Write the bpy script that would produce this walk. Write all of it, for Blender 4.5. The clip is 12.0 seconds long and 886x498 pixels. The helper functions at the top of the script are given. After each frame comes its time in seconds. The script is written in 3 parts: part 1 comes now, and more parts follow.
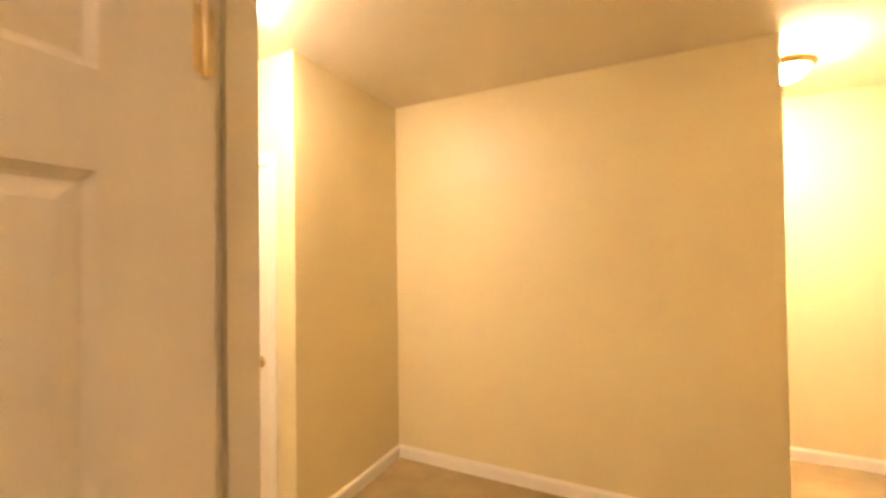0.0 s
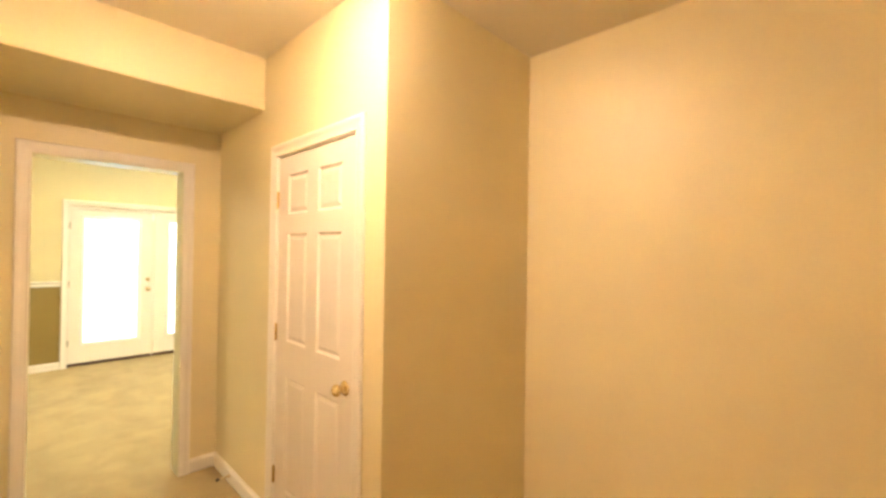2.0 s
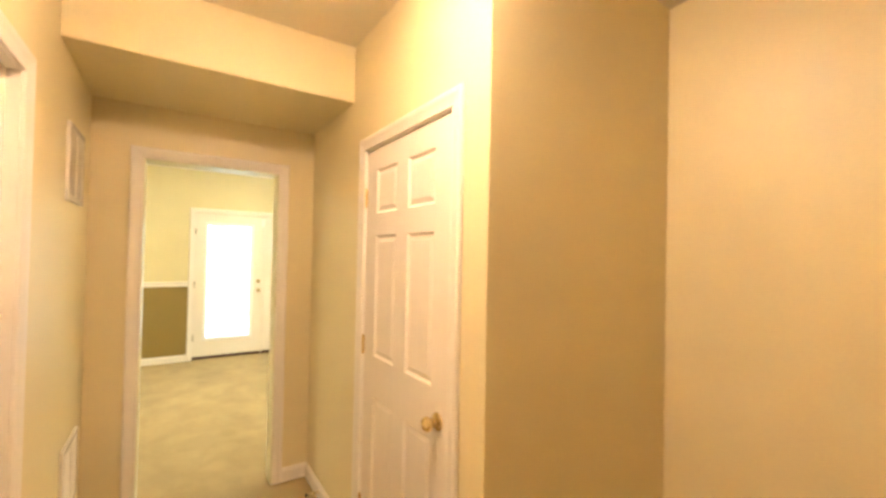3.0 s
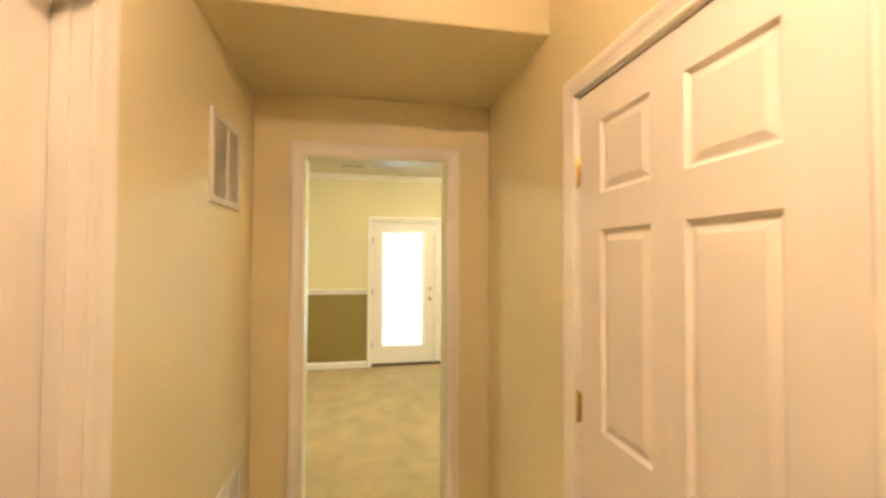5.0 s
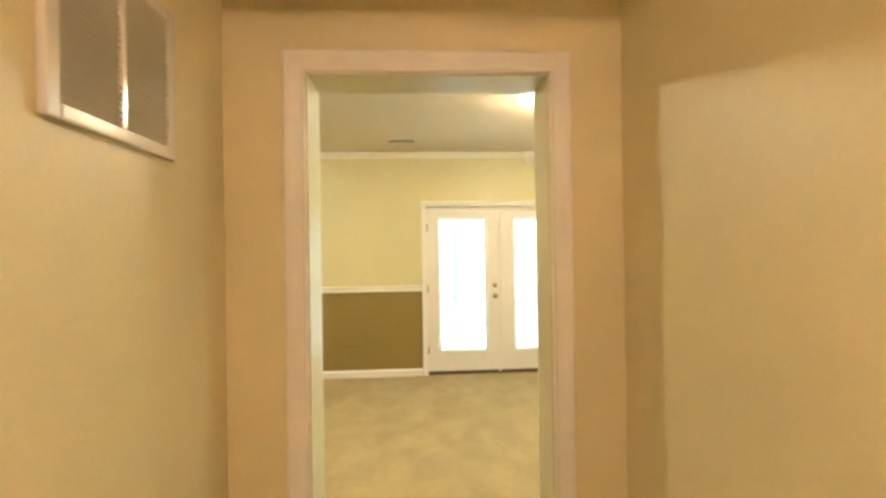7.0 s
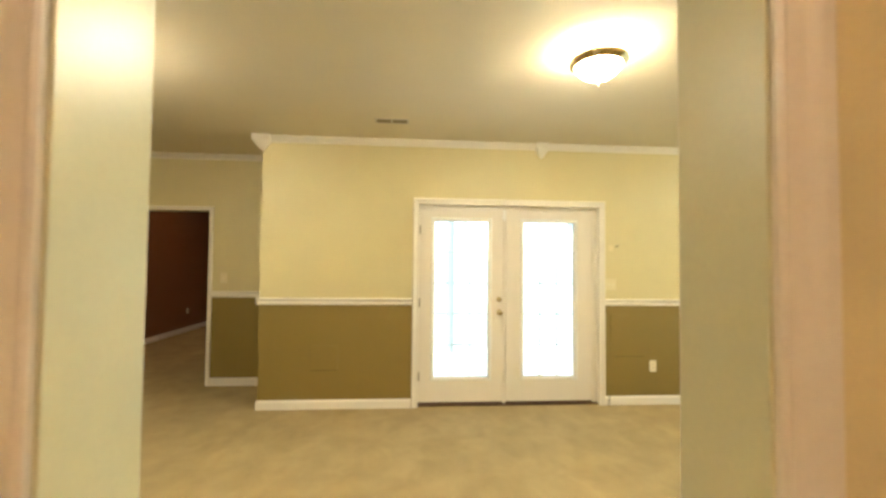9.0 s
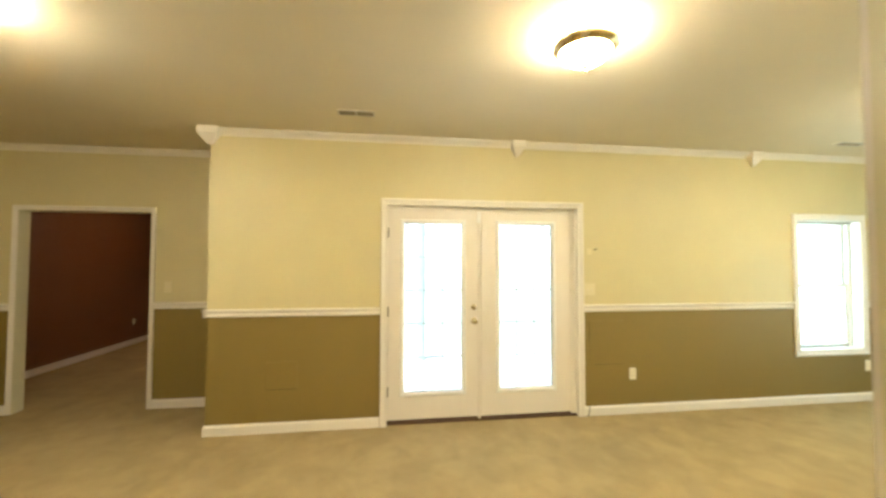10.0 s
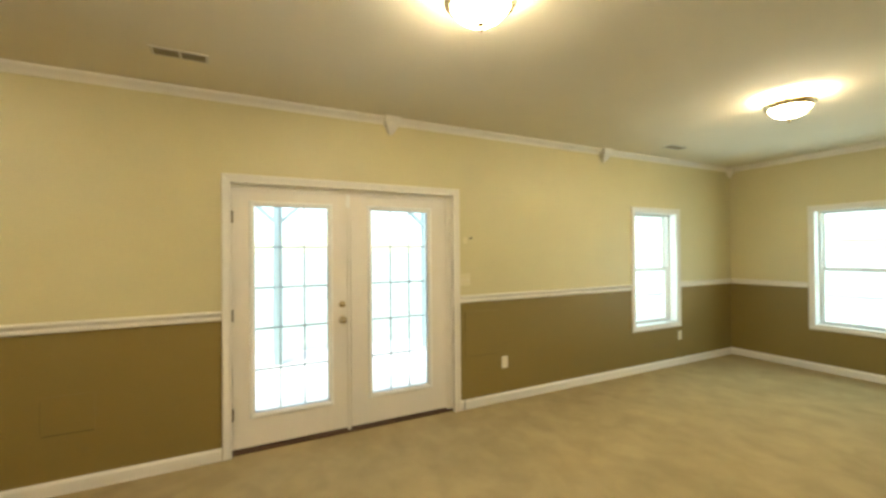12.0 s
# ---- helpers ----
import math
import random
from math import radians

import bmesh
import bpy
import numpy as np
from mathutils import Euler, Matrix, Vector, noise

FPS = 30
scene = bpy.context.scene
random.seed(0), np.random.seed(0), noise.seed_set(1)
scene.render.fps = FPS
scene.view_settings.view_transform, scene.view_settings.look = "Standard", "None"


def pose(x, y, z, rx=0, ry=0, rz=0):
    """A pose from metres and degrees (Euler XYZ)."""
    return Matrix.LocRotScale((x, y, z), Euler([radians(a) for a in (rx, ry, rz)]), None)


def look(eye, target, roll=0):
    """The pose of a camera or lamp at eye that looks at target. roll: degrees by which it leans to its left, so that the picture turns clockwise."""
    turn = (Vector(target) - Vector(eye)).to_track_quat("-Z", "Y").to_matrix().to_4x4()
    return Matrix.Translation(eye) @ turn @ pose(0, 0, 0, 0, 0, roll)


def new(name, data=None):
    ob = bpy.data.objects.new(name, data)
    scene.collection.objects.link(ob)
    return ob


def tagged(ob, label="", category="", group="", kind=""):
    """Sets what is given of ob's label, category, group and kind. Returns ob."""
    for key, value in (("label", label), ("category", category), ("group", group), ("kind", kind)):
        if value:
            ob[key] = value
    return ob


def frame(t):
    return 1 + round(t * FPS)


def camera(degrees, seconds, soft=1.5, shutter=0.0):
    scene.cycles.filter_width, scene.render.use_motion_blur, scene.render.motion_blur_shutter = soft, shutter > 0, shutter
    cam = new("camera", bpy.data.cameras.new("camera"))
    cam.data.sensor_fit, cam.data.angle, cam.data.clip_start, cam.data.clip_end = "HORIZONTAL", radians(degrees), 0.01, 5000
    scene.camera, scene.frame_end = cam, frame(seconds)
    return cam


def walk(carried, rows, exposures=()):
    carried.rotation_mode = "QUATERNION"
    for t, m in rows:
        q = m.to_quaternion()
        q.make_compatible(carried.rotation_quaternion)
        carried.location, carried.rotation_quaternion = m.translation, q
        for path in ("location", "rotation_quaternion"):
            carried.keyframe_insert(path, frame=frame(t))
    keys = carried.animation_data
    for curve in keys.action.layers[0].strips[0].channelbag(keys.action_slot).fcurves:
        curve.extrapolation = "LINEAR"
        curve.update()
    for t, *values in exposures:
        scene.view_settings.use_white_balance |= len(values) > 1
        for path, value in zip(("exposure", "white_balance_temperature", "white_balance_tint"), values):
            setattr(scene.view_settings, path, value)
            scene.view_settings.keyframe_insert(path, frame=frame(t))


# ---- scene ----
cam = camera(94.3, 12.0, soft=2.9, shutter=0.4)
PATH = [
    (0, (-0.884, -3.608, 1.532), (0.912, -2.729, 1.558), -0.7),
    (0.3, (-0.755, -3.551, 1.541), (1.015, -2.621, 1.554), -0.7),
    (0.5, (-0.676, -3.517, 1.547), (1.073, -2.546, 1.553), -0.5),
    (0.7, (-0.609, -3.491, 1.549), (1.111, -2.469, 1.554), -0.4),
    (1, (-0.516, -3.442, 1.554), (1.157, -2.346, 1.556), -0.1),
    (1.5, (-0.36, -3.32, 1.54), (1.207, -2.078, 1.547), 0.2),
    (2, (-0.242, -3.194, 1.539), (1.198, -1.806, 1.552), 0.9),
    (2.5, (-0.139, -3.049, 1.534), (1.146, -1.517, 1.555), 1.2),
    (3, (-0.048, -2.888, 1.534), (1.052, -1.218, 1.564), 1.2),
    (3.5, (0.005, -2.728, 1.545), (0.907, -0.943, 1.589), 1.1),
    (3.7, (0.024, -2.654, 1.544), (0.843, -0.83, 1.59), 1.3),
    (5.3, (0.114, -2.009, 1.535), (0.427, -0.034, 1.581), -0.5),
    (5.5, (0.118, -1.925, 1.528), (0.4, 0.054, 1.574), -1.0),
    (6, (0.132, -1.685, 1.526), (0.347, 0.303, 1.557), -1.3),
    (6.5, (0.147, -1.461, 1.525), (0.294, 0.533, 1.541), -1.1),
    (7, (0.14, -1.23, 1.52), (0.248, 0.767, 1.527), -0.9),
    (8.8, (0.145, -0.502, 1.457), (0.28, 1.492, 1.522), 0.5),
    (9, (0.155, -0.412, 1.466), (0.298, 1.582, 1.53), 0.6),
    (9.5, (0.156, -0.267, 1.467), (0.357, 1.722, 1.547), 0.5),
    (10, (0.174, -0.109, 1.5), (0.461, 1.869, 1.574), 0.1),
    (10.5, (0.199, 0.041, 1.516), (0.621, 1.995, 1.576), -0.3),
    (11, (0.223, 0.144, 1.522), (0.805, 2.057, 1.57), -0.7),
    (11.5, (0.23, 0.239, 1.513), (0.978, 2.094, 1.544), -0.7),
    (12, (0.226, 0.329, 1.521), (1.136, 2.11, 1.535), -0.5),
]
EXPOSURES = [(0.0, 3.22), (1.5, 3.05), (2.5, 2.85), (3.5, 2.76), (5.5, 2.41), (7.0, 2.40), (9.0, 2.26), (9.5, 2.32), (10.5, 2.22), (12.0, 1.72)]
walk(cam, [(t, look(eye, target, roll)) for t, eye, target, roll in PATH], EXPOSURES)

# ---- world, sun ----
world = bpy.data.worlds.new("world")
scene.world = world
world.use_nodes = True
wn = world.node_tree.nodes
sky = wn.new("ShaderNodeTexSky")
sky.sky_type = "NISHITA"
sky.sun_disc = False
sky.sun_elevation, sky.sun_rotation = radians(50), radians(200)
wn["Background"].inputs["Strength"].default_value = 0.15
world.node_tree.links.new(sky.outputs["Color"], wn["Background"].inputs["Color"])
sun = new("sun", bpy.data.lights.new("sun", "SUN"))
sun.data.energy, sun.data.angle, sun.data.color = 3.1, radians(25), (1.0, 0.98, 0.95)
sun.matrix_world = look((0, 0, 14), (5, 4, 0))


def sky_light(name, m, w, h, power):
    """Daylight of the open sky, standing in a window's opening outside its panes."""
    lamp = new(name, bpy.data.lights.new(name, "AREA"))
    lamp.data.shape, lamp.data.size, lamp.data.size_y = "RECTANGLE", w, h
    lamp.data.energy, lamp.data.color = power, (0.74, 1.0, 0.97)
    lamp.matrix_world = m


sky_light("narrow_window_daylight", look((5.06, 3.98, 1.284), (5.06, 0, 1.284)), 0.80, 1.40, 3.0)
sky_light("wide_window_daylight", look((6.92, 2.083, 1.284), (0, 2.083, 1.284)), 1.40, 1.40, 7.0)

# strengths of the lamps
BOWL_ROOM, BOWL_HALL, BOWL_PASSAGE, BOWL_SMALL = 55.0, 53.0, 54.0, 6.0
HALO_ROOM, HALO_HALL = 1.4, 3.4
WARM_ROOM, WARM_HALL = (1.0, 0.882, 0.635), (1.0, 0.695, 0.475)
WARM_BROWN = (1.0, 0.68, 0.44)


# ---- materials ----
def material(name, color, rough=0.6, metal=0.0, vary=0.06, scale=3.0, fine=120.0, bump=0.0, bump_scale=180.0, spec=0.5, streak=(1, 1, 1)):
    m = bpy.data.materials.new(name)
    m.use_nodes = True
    n, l = m.node_tree.nodes, m.node_tree.links
    b = n["Principled BSDF"]
    b.inputs["Roughness"].default_value, b.inputs["Metallic"].default_value = rough, metal
    b.inputs["Specular IOR Level"].default_value = spec
    geo = n.new("ShaderNodeNewGeometry")
    mp = n.new("ShaderNodeMapping")
    mp.inputs["Scale"].default_value = streak
    l.new(geo.outputs["Position"], mp.inputs["Vector"])
    big, small = n.new("ShaderNodeTexNoise"), n.new("ShaderNodeTexNoise")
    big.inputs["Scale"].default_value, small.inputs["Scale"].default_value = scale, fine
    big.inputs["Detail"].default_value = 4
    for tex in (big, small):
        l.new(mp.outputs["Vector"], tex.inputs["Vector"])
    add = n.new("ShaderNodeMath")
    add.operation = "ADD"
    l.new(big.outputs["Fac"], add.inputs[0])
    l.new(small.outputs["Fac"], add.inputs[1])
    ramp = n.new("ShaderNodeMapRange")
    ramp.inputs["From Min"].default_value, ramp.inputs["From Max"].default_value = 0.6, 1.4
    ramp.inputs["To Min"].default_value, ramp.inputs["To Max"].default_value = 1 - vary, 1 + vary
    l.new(add.outputs[0], ramp.inputs["Value"])
    mul = n.new("ShaderNodeVectorMath")
    mul.operation = "MULTIPLY"
    mul.name = "tint"
    mul.inputs[0].default_value = color
    l.new(ramp.outputs[0], mul.inputs[1])
    l.new(mul.outputs[0], b.inputs["Base Color"])
    rr = n.new("ShaderNodeMapRange")
    rr.inputs["To Min"].default_value, rr.inputs["To Max"].default_value = max(0.03, rough - 0.06), min(1, rough + 0.06)
    l.new(big.outputs["Fac"], rr.inputs["Value"])
    l.new(rr.outputs[0], b.inputs["Roughness"])
    if bump:
        peel = n.new("ShaderNodeTexNoise")
        peel.inputs["Scale"].default_value = bump_scale
        l.new(mp.outputs["Vector"], peel.inputs["Vector"])
        bp = n.new("ShaderNodeBump")
        bp.inputs["Strength"].default_value, bp.inputs["Distance"].default_value = bump, 0.002
        l.new(peel.outputs["Fac"], bp.inputs["Height"])
        l.new(bp.outputs["Normal"], b.inputs["Normal"])
    return m


def two_tone(name, low, high, height):
    """Wall paint in two colours that meet behind the chair rail."""
    m = material(name, high, 0.50, vary=0.035, bump=0.25, bump_scale=160)
    n, l = m.node_tree.nodes, m.node_tree.links
    sep = n.new("ShaderNodeSeparateXYZ")
    l.new(n["Geometry"].outputs["Position"], sep.inputs[0])
    step = n.new("ShaderNodeMath")
    step.operation = "GREATER_THAN"
    step.inputs[1].default_value = height
    l.new(sep.outputs["Z"], step.inputs[0])
    mix = n.new("ShaderNodeMix")
    mix.data_type = "RGBA"
    mix.inputs[6].default_value, mix.inputs[7].default_value = (*low, 1), (*high, 1)
    l.new(step.outputs[0], mix.inputs[0])
    l.new(mix.outputs[2], n["tint"].inputs[0])
    return m


CREAM = (0.62, 0.548, 0.315)
M_hall = material("cream_paint", (0.71, 0.627, 0.388), 0.42, vary=0.035, bump=0.25, bump_scale=160)
M_room = two_tone("two_tone_paint", (0.232, 0.167, 0.046), CREAM, 1.06)
M_dark = material("chocolate_paint", (0.18, 0.078, 0.027), 0.45, vary=0.06, bump=0.2)
M_ceil = material("ceiling_paint", (0.74, 0.68, 0.545), 0.9, vary=0.03, bump=0.3, bump_scale=90)
M_trim = material("white_trim_paint", (0.78, 0.74, 0.67), 0.38, vary=0.03, scale=6)
# white gloss trim with the walls' yellow bounce light mixed into its colour
M_lining = material("glossy_bounce_tinted_trim", (0.67, 0.65, 0.455), 0.34, vary=0.03, scale=5, bump=0.05, bump_scale=140)
M_door = material("white_door_paint", (0.77, 0.72, 0.65), 0.38, vary=0.03, scale=5, bump=0.12, bump_scale=60, streak=(6, 6, 0.6))
M_brass = material("polished_brass", (0.80, 0.65, 0.35), 0.24, 1.0, vary=0.08, scale=20)
M_satin = material("pale_satin_brass", (0.74, 0.60, 0.36), 0.5, 1.0, vary=0.08, scale=20)
M_antique = material("antique_brass", (0.66, 0.53, 0.32), 0.27, 1.0, vary=0.08, scale=20)
M_nickel = material("satin_brass", (0.72, 0.63, 0.45), 0.2, 1.0, vary=0.06, scale=20)
M_hinge = material("tarnished_hinge_metal", (0.27, 0.23, 0.17), 0.4, 1.0, vary=0.12, scale=20)


def carpet_material(name, color):
    """Cut pile: brushed patches that lie two ways, trodden spots and fine tufts."""
    m = material(name, color, 0.95, vary=0.09, scale=1.3, fine=140, bump=1.0, bump_scale=420, spec=0.1)
    n, l = m.node_tree.nodes, m.node_tree.links
    geo = n["Geometry"]
    total = None
    for turn, stretch, scale, low, high in ((12, 0.7, 2.8, 0.935, 1.045), (-24, 0.8, 6.0, 0.960, 1.028), (40, 1.0, 4.0, 0.955, 1.028)):
        mp, tex, cut = n.new("ShaderNodeMapping"), n.new("ShaderNodeTexNoise"), n.new("ShaderNodeMapRange")
        mp.inputs["Rotation"].default_value = (0, 0, radians(turn))
        mp.inputs["Scale"].default_value = (1, stretch, 1)
        tex.inputs["Scale"].default_value, tex.inputs["Detail"].default_value, tex.inputs["Distortion"].default_value = scale, 3, 0.5
        cut.interpolation_type = "SMOOTHSTEP"
        cut.inputs["From Min"].default_value, cut.inputs["From Max"].default_value = 0.36, 0.62
        cut.inputs["To Min"].default_value, cut.inputs["To Max"].default_value = low, high
        l.new(geo.outputs["Position"], mp.inputs["Vector"])
        l.new(mp.outputs["Vector"], tex.inputs["Vector"])
        l.new(tex.outputs["Fac"], cut.inputs["Value"])
        if total is None:
            total = cut.outputs[0]
        else:
            mul = n.new("ShaderNodeMath")
            mul.operation = "MULTIPLY"
            l.new(total, mul.inputs[0])
            l.new(cut.outputs[0], mul.inputs[1])
            total = mul.outputs[0]
    pile = n.new("ShaderNodeVectorMath")
    pile.operation = "MULTIPLY"
    l.new(n["tint"].outputs[0], pile.inputs[0])
    l.new(total, pile.inputs[1])
    l.new(pile.outputs[0], n["Principled BSDF"].inputs["Base Color"])
    return m


M_carpet = carpet_material("beige_carpet", (0.375, 0.290, 0.146))
M_plate = material("ivory_plastic", (0.78, 0.72, 0.58), 0.35, vary=0.02)
M_switch = material("cream_plastic", (0.70, 0.63, 0.42), 0.4, vary=0.02)
M_scuff = material("scuffed_seam", (0.115, 0.078, 0.024), 0.7, vary=0.3, scale=30)
M_grille = material("grille_enamel", (0.74, 0.70, 0.62), 0.16, vary=0.03)
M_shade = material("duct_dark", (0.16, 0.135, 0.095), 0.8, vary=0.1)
M_vane = material("register_vane", (0.26, 0.22, 0.15), 0.6, vary=0.1)
M_slot = material("slot_dark", (0.02, 0.017, 0.012), 0.8, vary=0.1)
M_vinyl = material("white_vinyl", (0.82, 0.82, 0.80), 0.3, vary=0.02)
M_bar = material("grille_bar", (0.30, 0.325, 0.335), 0.5, vary=0.02)
M_thresh = material("bronze_threshold", (0.075, 0.036, 0.018), 0.6, 0.0, vary=0.1)
M_rubber = material("black_rubber", (0.02, 0.02, 0.02), 0.6, vary=0.1)
M_grass = material("dry_lawn", (0.37, 0.40, 0.34), 0.9, vary=0.35, scale=1.2, fine=40, bump=0.8, bump_scale=60)
M_deck = material("pale_concrete", (0.60, 0.58, 0.54), 0.75, vary=0.15, scale=4, streak=(1, 8, 1))
M_post = material("painted_post", (0.40, 0.48, 0.46), 0.6, vary=0.08)
M_siding = material("pale_siding", (0.62, 0.62, 0.58), 0.6, vary=0.05)


def glass_material(name):
    m = bpy.data.materials.new(name)
    m.use_nodes = True
    n, l = m.node_tree.nodes, m.node_tree.links
    n.remove(n["Principled BSDF"])
    clear, gloss, mix, fres = (n.new("ShaderNodeBsdf" + k) if k[0] in "TG" else n.new("ShaderNode" + k) for k in ("Transparent", "Glossy", "MixShader", "LayerWeight"))
    clear.inputs["Color"].default_value = (0.92, 0.97, 0.955, 1)
    gloss.inputs["Roughness"].default_value = 0.02
    power, gain = n.new("ShaderNodeMath"), n.new("ShaderNodeMath")
    power.operation, gain.operation = "POWER", "MULTIPLY_ADD"
    power.inputs[1].default_value, gain.inputs[1].default_value, gain.inputs[2].default_value = 4.0, 0.7, 0.03
    l.new(fres.outputs["Facing"], power.inputs[0])
    l.new(power.outputs[0], gain.inputs[0])
    l.new(gain.outputs[0], mix.inputs[0])
    l.new(clear.outputs[0], mix.inputs[1])
    l.new(gloss.outputs[0], mix.inputs[2])
    l.new(mix.outputs[0], n["Material Output"].inputs["Surface"])
    return m


def glow_material(name, color, strength):
    m = bpy.data.materials.new(name)
    m.use_nodes = True
    b = m.node_tree.nodes["Principled BSDF"]
    b.inputs["Base Color"].default_value = (0.9, 0.88, 0.82, 1)
    b.inputs["Roughness"].default_value = 0.25
    b.inputs["Emission Color"].default_value = (*color, 1)
    b.inputs["Emission Strength"].default_value = strength
    return m


M_glass = glass_material("window_glass")
M_bowl_room = glow_material("lit_frosted_glass", WARM_ROOM, BOWL_ROOM)
# glow of the unseen fill lamp beyond the recess
M_bowl_brown = glow_material("added_brown_room_glow", WARM_BROWN, BOWL_ROOM * 0.31)
M_bowl_passage = glow_material("lit_passage_glass", WARM_HALL, BOWL_PASSAGE)
# glow of the unseen lamp added in the small room
M_bowl_small = glow_material("added_small_room_glow", WARM_HALL, BOWL_SMALL)
M_bowl_hall = glow_material("lit_warm_glass", WARM_HALL, BOWL_HALL)


# ---- building helpers ----
def mesh_of(name, bm, mats):
    me = bpy.data.meshes.new(name)
    bm.normal_update()
    bm.to_mesh(me)
    bm.free()
    for m in mats if isinstance(mats, (list, tuple)) else [mats]:
        me.materials.append(m)
    return me


def part(name, bm, mat, parent=None, label="", at=None):
    ob = new(name, mesh_of(name, bm, mat))
    if parent is not None:
        ob.parent = parent
    if at is not None:
        ob.matrix_basis = at
    return tagged(ob, label)


def structure(name, bm, mat, label="", category=""):
    return tagged(part(name, bm, mat), label, category, kind="structure")


def empty(name, label, category, at=None, group="", kind=""):
    ob = new(name)
    ob.empty_display_size = 0.1
    if at is not None:
        ob.matrix_basis = at
    return tagged(ob, label, category, group, kind)


def box(bm, x0, x1, y0, y1, z0, z1, bevel=0.0):
    r = bmesh.ops.create_cube(bm, size=1.0, matrix=Matrix.Translation(((x0 + x1) / 2, (y0 + y1) / 2, (z0 + z1) / 2)) @ Matrix.Diagonal((x1 - x0, y1 - y0, z1 - z0, 1)))
    if bevel:
        edges = {e for v in r["verts"] for e in v.link_edges}
        bmesh.ops.bevel(bm, geom=list(edges), offset=bevel, segments=2, affect="EDGES", profile=0.6)
    return bm


def boxed(*a, bevel=0.0):
    return box(bmesh.new(), *a, bevel=bevel)


def lathe(bm, profile, segments=32, m=Matrix()):
    """A turned solid about local z from (radius, height) pairs."""
    rings = []
    for r, z in profile:
        if r < 1e-5:
            rings.append([bm.verts.new(m @ Vector((0, 0, z)))])
        else:
            rings.append([bm.verts.new(m @ Vector((r * math.cos(2 * math.pi * k / segments), r * math.sin(2 * math.pi * k / segments), z))) for k in range(segments)])
    for a, b in zip(rings, rings[1:]):
        for k in range(segments):
            q = [a[k % len(a)], a[(k + 1) % len(a)], b[(k + 1) % len(b)], b[k % len(b)]]
            q = list(dict.fromkeys(q))
            if len(q) > 2:
                bm.faces.new(q).smooth = True
    bmesh.ops.recalc_face_normals(bm, faces=bm.faces)
    return bm


def wall(name, axis, u0, u1, d0, d1, z0, z1, mats, holes=(), label="", cuts=()):
    """A wall that runs along axis from u0 to u1, d0 to d1 thick, with openings (u0, u1, z0, z1) through it. mats: low side, high side, edges."""
    bm = bmesh.new()
    us = sorted({u0, u1, *cuts, *(h[0] for h in holes), *(h[1] for h in holes)})
    zs = sorted({z0, z1, *(h[2] for h in holes), *(h[3] for h in holes)})

    def solid(i, j):
        if not (0 <= i < len(us) - 1 and 0 <= j < len(zs) - 1):
            return False
        u, z = (us[i] + us[i + 1]) / 2, (zs[j] + zs[j + 1]) / 2
        return not any(h[0] < u < h[1] and h[2] < z < h[3] for h in holes)

    def vert(u, d, z):
        return bm.verts.new((u, d, z) if axis == "x" else (d, u, z))

    def quad(mat, *pts):
        bm.faces.new([vert(*p) for p in pts]).material_index = mat

    for i in range(len(us) - 1):
        for j in range(len(zs) - 1):
            if not solid(i, j):
                continue
            a, b, c, d = us[i], us[i + 1], zs[j], zs[j + 1]
            quad(0, (a, d0, c), (b, d0, c), (b, d0, d), (a, d0, d))
            quad(1, (a, d1, c), (a, d1, d), (b, d1, d), (b, d1, c))
            for di, dj, p, q in ((-1, 0, (a, c), (a, d)), (1, 0, (b, c), (b, d)), (0, -1, (a, c), (b, c)), (0, 1, (a, d), (b, d))):
                if not solid(i + di, j + dj):
                    quad(2, (p[0], d0, p[1]), (q[0], d0, q[1]), (q[0], d1, q[1]), (p[0], d1, p[1]))
    bmesh.ops.remove_doubles(bm, verts=bm.verts, dist=1e-5)
    bmesh.ops.recalc_face_normals(bm, faces=bm.faces)
    return structure(name, bm, mats, label, "wall")


def run(name, axis, a, b, face, sign, profile, mat, label, category, parent=None):
    """A moulding along axis from a to b on a wall's face, swept from (depth, height) pairs; sign is the side it stands out to."""
    bm = bmesh.new()
    ends = []
    for u in (a, b):
        ends.append([bm.verts.new((u, face + sign * d, z) if axis == "x" else (face + sign * d, u, z)) for d, z in profile])
    k = len(profile)
    for i in range(k):
        bm.faces.new((ends[0][i], ends[0][(i + 1) % k], ends[1][(i + 1) % k], ends[1][i]))
    bm.faces.new(ends[0])
    bm.faces.new(ends[1][::-1])
    bmesh.ops.recalc_face_normals(bm, faces=bm.faces)
    return structure(name, bm, mat, label, category)


BASE = [(0, 0.0), (0.014, 0.0), (0.014, 0.070), (0.011, 0.078), (0.006, 0.086), (0.004, 0.092), (0, 0.092)]
RAIL = [(0, 1.028), (0.012, 1.028), (0.017, 1.034), (0.018, 1.046), (0.014, 1.053), (0.006, 1.056), (0.006, 1.066), (0.020, 1.070), (0.030, 1.076), (0.032, 1.090), (0.026, 1.098), (0, 1.098)]
CROWN = [(0, 2.646), (0.008, 2.646), (0.012, 2.660), (0.022, 2.672), (0.040, 2.686), (0.048, 2.694), (0.050, 2.7085), (0, 2.7085)]
CASING = [(0.0, 0.0), (0.0, 0.009), (0.006, 0.012), (0.012, 0.010), (0.030, 0.013), (0.044, 0.018), (0.056, 0.019), (0.062, 0.015), (0.064, 0.010), (0.064, 0.0)]


